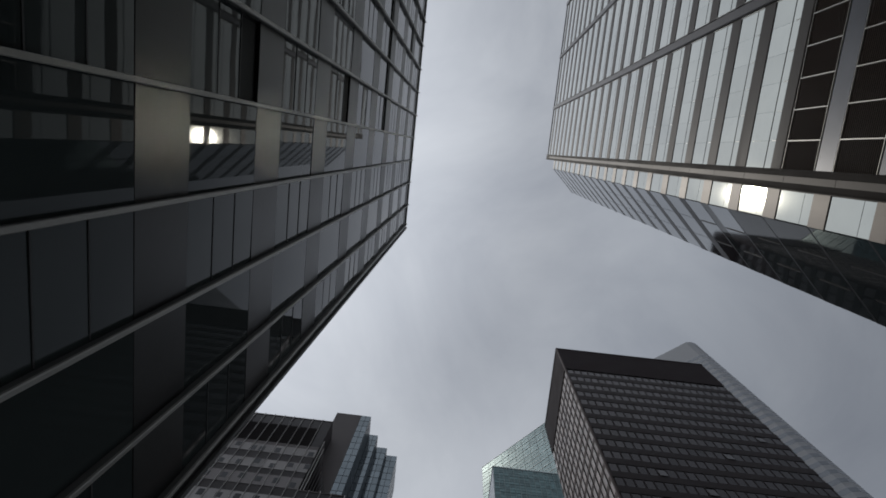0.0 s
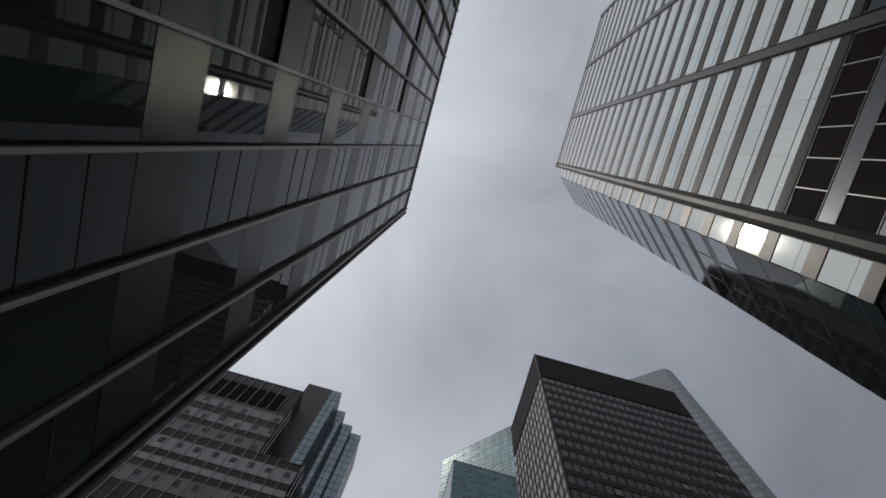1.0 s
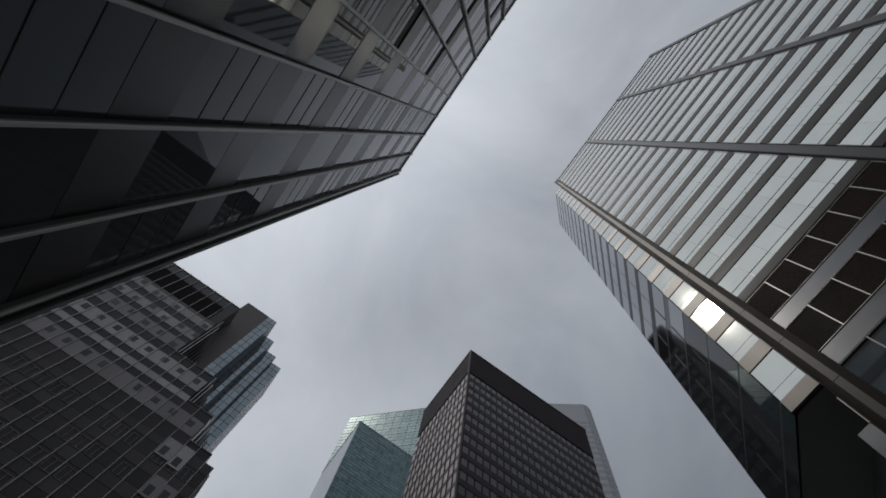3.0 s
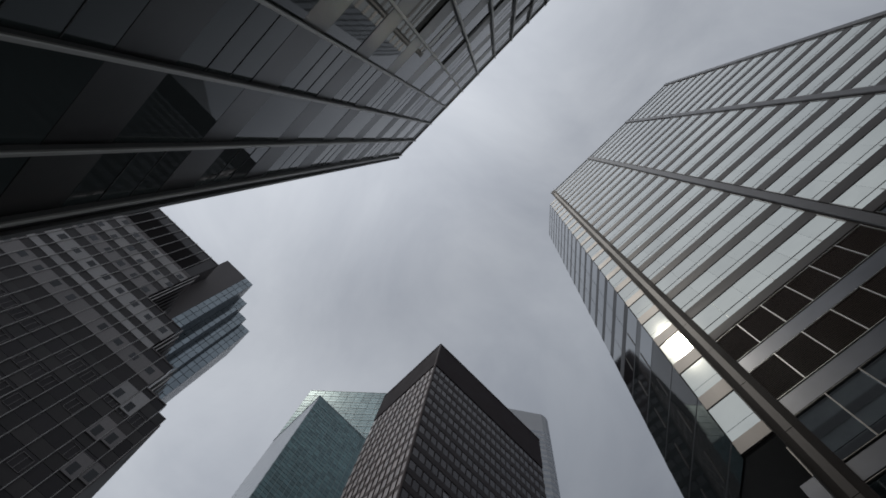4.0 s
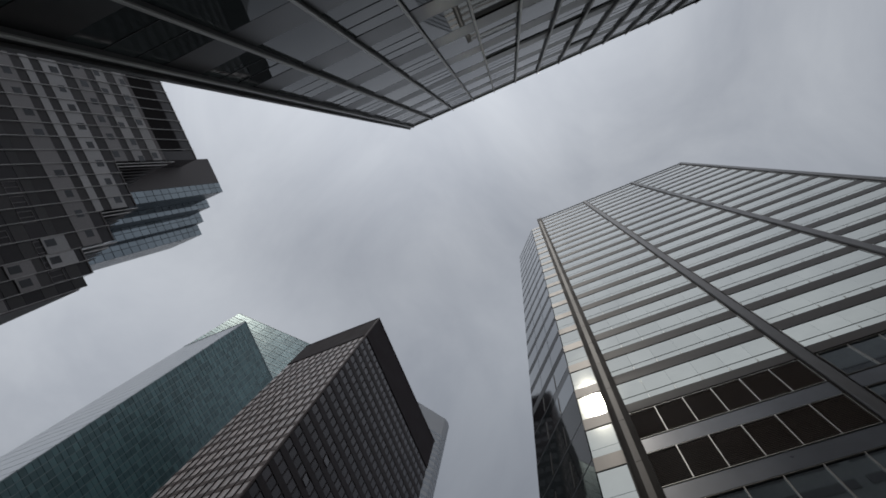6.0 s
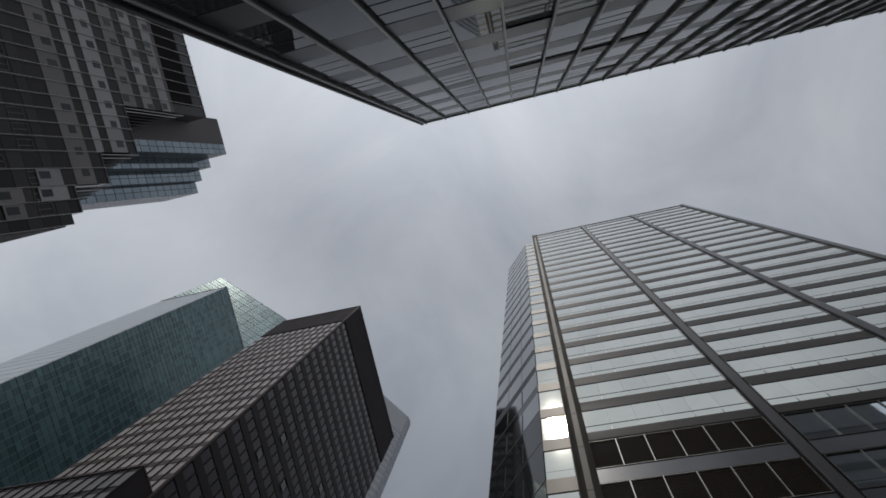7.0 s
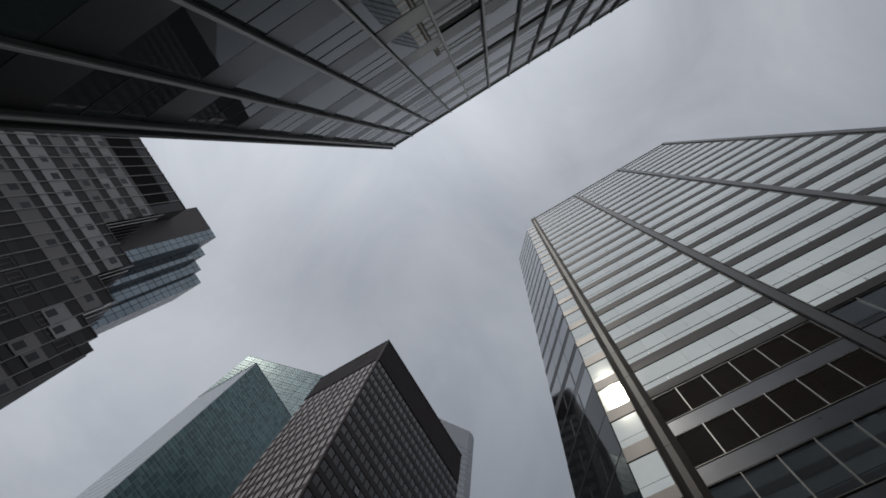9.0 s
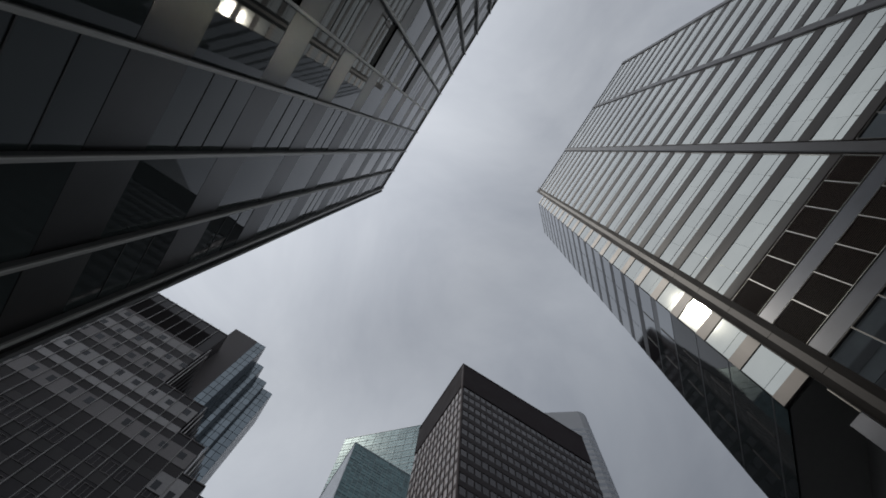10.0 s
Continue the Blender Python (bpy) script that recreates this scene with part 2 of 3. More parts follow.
def plate(w, h, d, mat, name, edge=0.0):
    """A plate in its own frame: width along x, height along z, front towards -y, with a bevelled rim."""
    bm = bmesh.new()
    bmesh.ops.create_cube(bm, size=1.0)
    bmesh.ops.scale(bm, vec=(w, d, h), verts=bm.verts)
    if edge:
        front = [e for e in bm.edges if all(v.co.y < 0 for v in e.verts)]
        bmesh.ops.bevel(bm, geom=front, offset=edge, segments=1, affect="EDGES")
    me = bpy.data.meshes.new(name)
    bm.to_mesh(me)
    bm.free()
    me.materials.append(mat)
    return me


rnd = random.Random(7)


def wobble(deg):
    return rnd.uniform(-deg, deg)


# ---- ground, road, pavements ----
def ground_and_streets():
    tagged(part_free("ground", Shape().box(-2000, 2000, -2000, 2000, -0.4, -0.16), M_ASPHALT), "dark asphalt ground sheet reaching the horizon", "ground", kind="structure")
    for name, plan in (("pavement_south", (-8.5, 60, -9.0, 0.9)), ("pavement_north", (-8.5, 60, 10.6, 19.0)),
                       ("pavement_west_south", (-50, -42.5, -80, 0.0)), ("pavement_west_north", (-50, -42.5, 12.5, 90))):
        x0, x1, y0, y1 = plan
        tagged(part_free(name, Shape().box(x0 + 0.15, x1 - 0.15, y0 + 0.15, y1 - 0.15, -0.16, 0.0), M_PAVING), "pale concrete pavement beside the street", "pavement", kind="structure")
        k = Shape()
        k.box(x0, x1, y0, y0 + 0.15, -0.16, 0.0).box(x0, x1, y1 - 0.15, y1, -0.16, 0.0)
        k.box(x0, x0 + 0.15, y0 + 0.15, y1 - 0.15, -0.16, 0.0).box(x1 - 0.15, x1, y0 + 0.15, y1 - 0.15, -0.16, 0.0)
        tagged(part_free("kerb_" + name[9:], k, M_KERB), "grey stone kerb round the pavement", "kerb", kind="structure")


def part_free(name, shape, mat):
    return new(name, shape.mesh(name, mat))


ground_and_streets()


# ---- dark street building: steel fins, smoked glass, dark panels ----
L_Y, L_X0, L_BAY, L_BAYS, L_FLOOR = -4.07, -5.55, 1.5, 26, 3.8
L_SPAN0, L_SPAN_H, L_TOP = 4.4, 1.33, 39.9
# fin lines: the first two bays from the corner are not quite equal
L_FINS = [L_X0, L_X0 + 1.385, L_X0 + 2.96] + [L_X0 + i * L_BAY - 0.03 for i in range(3, L_BAYS + 1)]


def dark_building():
    b = thing("office_building", (L_X0 - 0.24, L_Y + 0.115, 0), "dark curtain-wall office building with slim steel fins and smoked windows", "building")
    b.rotation_euler.z = radians(0.42)
    x1 = L_X0 + L_BAY * L_BAYS
    part("wall", Shape().box(L_X0 - 0.2, x1, L_Y - 22, L_Y - 0.12, 0, L_TOP - 0.05), M_L_BODY, b)
    part("roof", Shape().box(L_X0 + 0.05, x1, L_Y - 22, L_Y - 0.15, L_TOP - 0.05, L_TOP + 0.05), M_ROOF, b)
    part("coping", Shape().box(L_X0 - 0.2, x1, L_Y - 0.3, L_Y + 0.05, L_TOP - 0.12, L_TOP + 0.05), M_L_FIN, b, "thin steel roof edge")
    xo = L_X0 - 0.31
    # fin sides: their shade is put into a darker steel than the nose
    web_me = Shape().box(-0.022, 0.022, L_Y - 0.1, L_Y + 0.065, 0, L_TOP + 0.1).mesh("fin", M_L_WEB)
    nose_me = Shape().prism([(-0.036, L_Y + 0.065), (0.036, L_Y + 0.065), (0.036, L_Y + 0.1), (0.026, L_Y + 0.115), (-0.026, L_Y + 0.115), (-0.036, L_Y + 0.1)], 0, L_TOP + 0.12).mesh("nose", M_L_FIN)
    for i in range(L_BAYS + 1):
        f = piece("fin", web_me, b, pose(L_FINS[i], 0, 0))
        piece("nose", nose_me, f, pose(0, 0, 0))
    # corner post beyond the last fin
    part("corner_post", Shape().box(xo, xo + 0.09, L_Y - 0.12, L_Y + 0.115, 0, L_TOP + 0.06), M_L_WEB, b)
    part("corner_strip", Shape().box(xo + 0.09, L_X0 - 0.05, L_Y - 0.12, L_Y + 0.04, 0, L_TOP), M_L_SPAN, b)
    win_h = L_FLOOR - L_SPAN_H
    win = plate(L_BAY - 0.05, win_h + 0.004, 0.03, M_L_GLASS, "window_pane", 0.004)
    light = plate(L_BAY - 0.05, win_h / 3 - 0.004, 0.03, M_L_GLASS, "window_light", 0.004)
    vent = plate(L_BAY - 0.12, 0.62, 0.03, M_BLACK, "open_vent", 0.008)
    pan = plate(L_BAY - 0.05, L_SPAN_H - 0.004, 0.06, M_L_SPAN, "spandrel_panel", 0.008)
    rail = Shape().box(-L_BAY / 2 + 0.05, L_BAY / 2 - 0.05, -0.02, 0.004, -0.013, 0.013).mesh("window_rail", M_L_BODY)
    vents = {(4, 1), (4, 3), (4, 5), (5, 5), (6, 5), (7, 5), (7, 7), (11, 6)}
    for k in range(-1, 10):
        z = L_SPAN0 + 3.8 * k
        for i in range(L_BAYS):
            x = (L_FINS[i] + L_FINS[i + 1]) / 2
            wide = Matrix.Diagonal(((L_FINS[i + 1] - L_FINS[i]) / L_BAY, 1, 1, 1))
            piece("spandrel_panel", pan, b, pose(x, L_Y - 0.058, z + L_SPAN_H / 2, wobble(0.2), 0, 180 + wobble(0.2)) @ wide)
            if k == 9:
                continue
            zc = z + L_SPAN_H + win_h / 2
            if i % 2 == 0 and i < 14:
                for q in (-1, 0, 1):
                    shut = q == 1 and (i, k) in vents
                    piece("open_vent" if shut else "window_light", vent if shut else light, b,
                          pose(x, L_Y - (0.09 if shut else 0.05), zc + q * win_h / 3, wobble(0.5), 0, 180 + wobble(0.3)) @ wide)
                for q in (-0.5, 0.5):
                    piece("window_rail", rail, b, pose(x, L_Y - 0.03, zc + q * win_h / 3) @ wide)
            else:
                piece("window_pane", win, b, pose(x, L_Y - 0.05, zc, wobble(0.35), 0, 180 + wobble(0.35)) @ wide)
                if (i, k) in vents:
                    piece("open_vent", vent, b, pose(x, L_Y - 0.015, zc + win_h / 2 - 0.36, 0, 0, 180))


dark_building()


# ---- dark tower rising behind the street building: the glass across the street mirrors it ----
def rear_tower():
    y0, y1, base = -25.5, -12.0, L_TOP + 0.05
    b = thing("rear_tower", (20, -19, base), "brown stepped tower behind the street building, mirrored in glass opposite", "building")
    blocks = ((1.0, 19.0, 63.0), (19.0, 38.6, 78.6), (38.6, 58.0, 68.0))
    for x0, x1, top in blocks:
        part("wall", Shape().box(x0 + 0.003, x1 - 0.003, y0, y1, base, top), M_REAR, b)
        part("coping", Shape().box(x0 + 0.01, x1 - 0.01, y0, y1 + 0.25, top, top + 0.3), M_L_FIN, b)
        for k in range(int((top - base - 1) / 3.8)):
            z = base + 1.5 + k * 3.8
            part("window_band", Shape().box(x0 + 0.5, x1 - 0.5, y1, y1 + 0.06, z, z + 1.4), M_B_DUN, b)
    part("roof_tank", Shape().box(43, 46.5, y1 - 6, y1 - 1, 68.3, 71.5), M_L_WEB, b)


rear_tower()

# ---- light glass tower with a chamfered corner ----
R_Y, R_BAY, R_W, R_STEP = 14.8, 9.4, 28.3, 3.78
R_DARK0 = 28.3 + 1.6      # top of the lowest dark band above the louvers
R_TOP, R_TOP2 = 111.6, 102.7


def r_floor(k):
    """Sill height of glass band k; the lowest storeys sit a little closer together."""
    return R_DARK0 + k * R_STEP + max(0.0, 0.14 * (1 - k / 5)) * (k >= 0)


R_C0, R_C1 = (-1.82, 14.8), (-5.742, 18.722)


def glass_tower():
    b = thing("glass_tower", (14, 26, 0), "tall tower banded with pale mirror glass and dark metal", "building")
    main = [(0.0, R_Y + 0.12), (R_W, R_Y + 0.12), (R_W, R_Y + 34), (0.0, R_Y + 34)]
    part("wall", Shape().prism(main, 0, R_TOP - 0.2), M_R_SPAN, b)
    corner = [(-0.05, R_Y + 0.1), (R_C0[0] + 0.04, R_Y + 0.1), (R_C1[0] + 0.1, R_C1[1] + 0.04), (R_C1[0] + 0.1, R_Y + 34), (-0.05, R_Y + 34)]
    part("corner_wall", Shape().prism(corner, 21.6, R_TOP2 - 0.1), M_R_SPAN, b)
    part("soffit", Shape().prism([(-0.05, R_Y + 0.2), (R_C0[0] + 0.05, R_Y + 0.2), (R_C1[0] + 0.12, R_C1[1] + 0.06), (R_C1[0] + 0.12, R_Y + 34), (-0.05, R_Y + 34)], 21.45, 21.6), M_R_SOFFIT, b, "black underside of the overhanging corner")
    low = [(-0.05, R_Y + 3.0), (-1.0, R_Y + 3.0), (-3.0, R_Y + 5.0), (-3.0, R_Y + 30), (-0.05, R_Y + 30)]
    part("base_wall", Shape().prism(low, 0, 21.44), M_R_SOFFIT, b)
    part("lintel", Shape().box(-0.95, -0.40, R_Y + 0.0, R_Y + 0.3, 15.5, 18.7), M_R_BLUE, b, "dark panel beside the column foot")
    part("edge_strip", Shape().box(-0.43, -0.385, R_Y - 0.02, R_Y + 0.04, 18.7, 20.4), M_R_THIN, b)
    # cladding columns: two dark flanges and a lighter web
    for i in range(4):
        x = i * R_BAY + (0.1 if i == 0 else 0.0)
        if i:
            col = part("column", Shape().prism([(x - 0.28, R_Y + 0.1), (x - 0.28, R_Y - 0.1), (x - 0.24, R_Y - 0.14), (x + 0.24, R_Y - 0.14),
                                                (x + 0.28, R_Y - 0.1), (x + 0.28, R_Y + 0.1)], 0, R_TOP), M_R_METAL, b)
            part("column_slot", Shape().box(x - 0.42, x + 0.42, R_Y + 0.02, R_Y + 0.1, 0, R_TOP - 0.4), M_R_SLOT, col)
            continue
        col = part("column", Shape().prism([(x - 0.46, R_Y - 0.28), (x - 0.42, R_Y - 0.28), (x - 0.42, R_Y - 0.04), (x + 0.42, R_Y - 0.04),
                                            (x + 0.42, R_Y - 0.28), (x + 0.46, R_Y - 0.28), (x + 0.46, R_Y + 0.1), (x - 0.46, R_Y + 0.1)], 0, R_TOP + 0.9), M_R_SLOT, b)
        for k in range(28):
            part("column_panel", Shape().box(x - 0.15, x + 0.15, R_Y - 0.14, R_Y - 0.045, 2.0 + k * R_STEP, min(2.0 + (k + 1) * R_STEP - 0.03, R_TOP - 0.1)), M_R_WEB, col)
    cap = Shape().box(0.3, R_W + 0.3, R_Y - 0.05, R_Y + 0.3, R_TOP - 0.35, R_TOP - 0.05)
    part("coping", cap, M_R_METAL, b)
    pane_w = (R_BAY - 0.86) / 6
    glass = plate(pane_w - 0.003, 1.88, 0.03, M_R_GLASS, "window_pane", 0.006)
    sill = plate(pane_w - 0.003, 0.64, 0.03, M_R_GLASS, "sill_pane", 0.006)
    far = Shape()
    for k in range(22):
        z = r_floor(k)
        for i in range(3):
            for j in range(6):
                x = i * R_BAY + (0.5 if i else 0.56) - (0.02 * i) + (j + 0.5) * pane_w - (0.08 if i else 0.06)
                if k < 8:
                    piece("sill_pane", sill, b, pose(x, R_Y + 0.05, z + 0.35, wobble(0.12), 0, wobble(0.1)))
                    piece("window_pane", glass, b, pose(x, R_Y + 0.05, z + 0.74 + 0.95, wobble(0.12), 0, wobble(0.1)))
                elif j == 0:
                    top = min(z + 2.63, R_TOP - 0.4)
                    x += 2.5 * pane_w
                    far.box(x - 3 * pane_w, x + 3 * pane_w, R_Y + 0.035, R_Y + 0.07, z + 0.02, z + 0.68)
                    far.box(x - 3 * pane_w, x + 3 * pane_w, R_Y + 0.035, R_Y + 0.07, z + 0.76, top)
    part("upper_panes", far, M_R_GLASS, b, kind="stuff")
    # short bright caps over the joints of the sill panes
    cap_me = Shape().box(-0.014, 0.014, R_Y + 0.005, R_Y + 0.04, 0.0, 0.34).mesh("joint_cap", M_R_FRAME)
    for k in range(8):
        for i in range(3):
            for j in range(1, 6):
                piece("joint_cap", cap_me, b, pose(i * R_BAY + (0.5 if i else 0.56) - (0.02 * i) + j * pane_w - (0.08 if i else 0.06), 0, r_floor(k) + 0.06))
    # pale frames at both ends of each glass band
    end_me = Shape().box(-0.02, 0.02, R_Y - 0.005, R_Y + 0.1, 0.03, 2.62).mesh("end_frame", M_R_FRAME)
    for k in range(14):
        for i in range(3):
            for x in (i * R_BAY + 0.45, (i + 1) * R_BAY - 0.405):
                piece("end_frame", end_me, b, pose(x, 0, r_floor(k)))
    # dark bands between the floors, proud of the glass
    for k in range(23):
        z = r_floor(k)
        for i in range(3):
            part("spandrel", Shape().box(i * R_BAY + 0.43, (i + 1) * R_BAY - 0.38, R_Y + 0.0, R_Y + 0.12, z - (1.15 if k else 0.85), min(z, R_TOP - 0.1)), M_R_SPAN, b)
    # rows of louvers and dark glass low on the wall
    frame_w = 0.024
    for i in range(3):
        for z0, z1 in ((26.45, 28.98), (22.68, 25.2), (18.5, 21.42), (12.6 + 1.6, 15.8 + 1.6)):
            louver = i == 0 and z0 > 22
            for j in range(6):
                x0 = i * R_BAY + 0.46 + j * pane_w
                fr = Shape()
                fr.box(x0, x0 + pane_w, R_Y - 0.03, R_Y + 0.1, z1 - frame_w, z1).box(x0, x0 + pane_w, R_Y - 0.03, R_Y + 0.1, z0, z0 + frame_w)
                fr.box(x0, x0 + frame_w, R_Y - 0.03, R_Y + 0.1, z0 + frame_w, z1 - frame_w)
                fr.box(x0 + pane_w - frame_w, x0 + pane_w, R_Y - 0.03, R_Y + 0.1, z0 + frame_w, z1 - frame_w)
                if louver:
                    p = part("louver", fr, M_R_FRAME, b, "dark slatted louver in a bright metal frame")
                    sl = Shape()
                    n = 22
                    for q in range(n):
                        z = z0 + frame_w + (q + 0.5) * (z1 - z0 - 2 * frame_w) / n
                        a = len(sl.v)
                        sl.box(x0 + frame_w, x0 + pane_w - frame_w, R_Y + 0.0, R_Y + 0.06, z - 0.012, z + 0.012)
                        sl.v[a:] = [(vx, vy, vz + (vy - R_Y) * 0.8) for vx, vy, vz in sl.v[a:]]
                    part("slats", sl, M_R_LOUVER, p, kind="stuff")
                    part("backing", Shape().box(x0, x0 + pane_w, R_Y + 0.1, R_Y + 0.115, z0, z1), M_BLACK, p)
                else:
                    p = part("window", fr, M_R_THIN, b, "dark mirror window in a thin metal frame")
                    part("pane", Shape().box(x0 + frame_w, x0 + pane_w - frame_w, R_Y + 0.04, R_Y + 0.08, z0 + frame_w + 0.55, z1 - frame_w), M_R_MIRROR, p)
                    part("pane", Shape().box(x0 + frame_w, x0 + pane_w - frame_w, R_Y + 0.04, R_Y + 0.08, z0 + frame_w, z0 + frame_w + 0.52), M_R_MIRROR, p)
        part("spandrel", Shape().box(i * R_BAY + 0.43, (i + 1) * R_BAY - 0.38, R_Y + 0.0, R_Y + 0.12, 25.28, 26.38), M_R_BLUE, b)
        part("spandrel", Shape().box(i * R_BAY + 0.43, (i + 1) * R_BAY - 0.38, R_Y + 0.0, R_Y + 0.12, 21.5, 22.62), M_R_BLUE, b)
        part("spandrel", Shape().box(i * R_BAY + 0.43, (i + 1) * R_BAY - 0.38, R_Y + 0.0, R_Y + 0.12, 15.9 + 1.6, 16.8 + 1.6), M_R_BLUE, b)
    # corner strip beside the first column and the chamfered face
    d = Vector((R_C1[0] - R_C0[0], R_C1[1] - R_C0[1]))
    w = d.length
    d.normalize()
    out = (-d.y, d.x) if (-d.y) < 0 else (d.y, -d.x)
    for k in range(-2, 20):
        z = R_DARK0 + k * R_STEP
        top = min(z + 2.66, R_TOP2)
        z0 = z + 0.02
        part("corner_pane", Shape().box(R_C0[0] + 0.02, -0.42, R_Y + 0.03, R_Y + 0.1, z0, z0 + 0.66), M_R_GLASS, b)
        part("corner_pane", Shape().box(R_C0[0] + 0.02, -0.42, R_Y + 0.03, R_Y + 0.1, z0 + 0.69, top), M_R_GLASS, b)
        part("corner_spandrel", Shape().box(R_C0[0], -0.40, R_Y - 0.01, R_Y + 0.1, max(z - 1.12, 21.5), z), M_R_SHEEN, b)
    for k in range(-3, 20):
        z = R_DARK0 + k * R_STEP
        top = min(z + 2.66, R_TOP2)
        # Low panes take the darker glass: a mirrored dark building, put into the colour.
        for j in range(3):
            a = Vector(R_C0) + d * (w * j / 3 + 0.02)
            e = Vector(R_C0) + d * (w * (j + 1) / 3 - 0.02)
            part("chamfer_pane", Shape().slab(a, e, max(z + 0.02, 21.5), top, out, 0.03), M_R_DIMGLASS if k < 1 else M_R_GREYGLASS, b)
        if k > 2:
            part("chamfer_spandrel", Shape().slab(Vector(R_C0), Vector(R_C1), z - 1.12, z + 0.02, out, 0.035), M_R_GLOSS, b)
        else:
            if z < 21.6:
                continue
            # the spandrels here carry the same coloured-in dark reflection
            part("chamfer_spandrel", Shape().slab(Vector(R_C0), Vector(R_C1), max(z - 1.12, 21.5), z - 0.12, out, 0.03), M_R_DIMGLASS, b)
            part("chamfer_rail", Shape().slab(Vector(R_C0), Vector(R_C1), z - 0.12, z + 0.02, out, 0.032), M_R_GLOSS, b)
            for j in (1, 2):
                a = Vector(R_C0) + d * (w * j / 3)
                part("chamfer_mullion", Shape().slab(a - d * 0.03, a + d * 0.03, z + 0.2, z + 2.4, out, 0.06), M_R_WEB, b)


glass_tower()

# ---- bronze tower over the avenue ----
AVENUE = -46.6
S_Y0, S_Y1, S_X1, S_TOP, S_BAND = 26.3, 62.4, -68.0, 134.9, 122.1


def bronze_tower():
    b = thing("bronze_tower", (AVENUE - 10, 44, 0), "dark bronze office tower with a solid black top band", "building")
    part("wall", Shape().box(S_X1, AVENUE - 0.25, S_Y0 + 0.25, S_Y1, 0, S_TOP - 0.3), M_S_METAL, b)
    band = Shape().box(S_X1, AVENUE, S_Y0, S_Y1, S_BAND, S_TOP - 0.35)
    part("top_band", band, M_S_BAND, b, "solid black band below the roof")
    rim = Shape().box(S_X1 - 0.1, AVENUE + 0.12, S_Y0 - 0.12, S_Y1 + 0.1, S_TOP - 0.35, S_TOP)
    part("coping", rim, M_S_METAL, b)
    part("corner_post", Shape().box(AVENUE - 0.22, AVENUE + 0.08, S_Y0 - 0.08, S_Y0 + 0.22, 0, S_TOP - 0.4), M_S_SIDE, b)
    cols, rows, step, first, pitch = 23, 31, 3.83, 26.76, 1.535
    pane = plate(1.26, 2.2, 0.04, M_S_GLASS, "window_pane", 0.02)
    far = Shape()
    for r in range(rows):
        z = S_BAND - 1.2 - r * step
        for c in range(cols):
            y = first + (c + 0.5) * pitch
            if r < 13:
                ajar = 7 if (r, c) in {(8, 14), (10, 5), (11, 9), (12, 17), (12, 4), (6, 20)} else 0
                piece("window_pane", pane, b, pose(AVENUE - 0.2 + ajar * 0.012, y, z, wobble(0.5) - ajar, 0, 90 + wobble(0.5)))
            else:
                far.box(AVENUE - 0.24, AVENUE - 0.2, y - 0.63, y + 0.63, z - 1.1, z + 1.1)
    part("lower_panes", far, M_S_GLASS, b, kind="stuff")
    for r in range(rows):
        z = S_BAND - 2.33 - r * step
        part("floor_band", Shape().box(AVENUE - 0.26, AVENUE - 0.1, S_Y0 + 0.3, S_Y1, z - 1.57, z), M_S_METAL, b)
    post = Shape().box(-0.24, -0.11, -0.07, 0.07, 0, S_BAND).mesh("mullion", M_S_METAL)
    for c in range(1, cols):
        piece("mullion", post, b, pose(AVENUE, first + c * pitch, 0))
    # side wall
    n = 13
    sp = (AVENUE - S_X1) / n
    side = plate(sp - 0.14, 2.7, 0.04, M_S_SKYLIT, "side_pane", 0.01)
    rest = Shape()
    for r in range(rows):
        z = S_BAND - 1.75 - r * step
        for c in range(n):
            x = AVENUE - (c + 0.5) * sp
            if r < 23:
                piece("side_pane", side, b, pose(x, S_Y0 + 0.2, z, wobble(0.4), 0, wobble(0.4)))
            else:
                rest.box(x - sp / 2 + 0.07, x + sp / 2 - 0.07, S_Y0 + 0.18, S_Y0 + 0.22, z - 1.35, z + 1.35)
    part("lower_side_panes", rest, M_S_SKYLIT, b, kind="stuff")
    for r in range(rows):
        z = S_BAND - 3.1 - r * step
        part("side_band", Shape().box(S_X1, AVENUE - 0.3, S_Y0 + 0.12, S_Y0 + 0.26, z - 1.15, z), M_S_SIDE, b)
    spost = Shape().box(-0.05, 0.05, 0.03, 0.2, 0, S_BAND).mesh("side_mullion", M_S_RAIL)
    for c in range(1, n):
        piece("side_mullion", spost, b, pose(AVENUE - c * sp, S_Y0, 0))


def bronze_wing():
    w = thing("bronze_wing", (AVENUE - 10, 24.5, 0), "lower bronze wing beside the black-banded tower", "building")
    y0, top = 22.8, 53.2
    part("wall", Shape().box(S_X1, AVENUE - 0.15, y0 + 0.25, S_Y0 - 0.02, 0, top - 0.1), M_S_METAL, w)
    part("coping", Shape().box(S_X1, AVENUE - 0.1, y0 + 0.1, S_Y0 - 0.02, top - 0.1, top + 0.1), M_S_SIDE, w)
    n = 13
    sp = (AVENUE - S_X1) / n
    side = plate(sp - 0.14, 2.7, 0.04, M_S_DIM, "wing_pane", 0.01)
    for r in range(13):
        for c in range(n):
            piece("window_pane", side, w, pose(AVENUE - (c + 0.5) * sp, y0 + 0.2, top - 2.4 - r * 3.8, wobble(0.4), 0, wobble(0.4)))
    spost = Shape().box(-0.06, 0.06, 0.08, 0.2, 0, top - 0.2).mesh("side_mullion", M_S_RAIL)
    for c in range(n + 1):
        piece("side_mullion", spost, w, pose(AVENUE - c * sp, y0, 0))


bronze_tower()
bronze_wing()


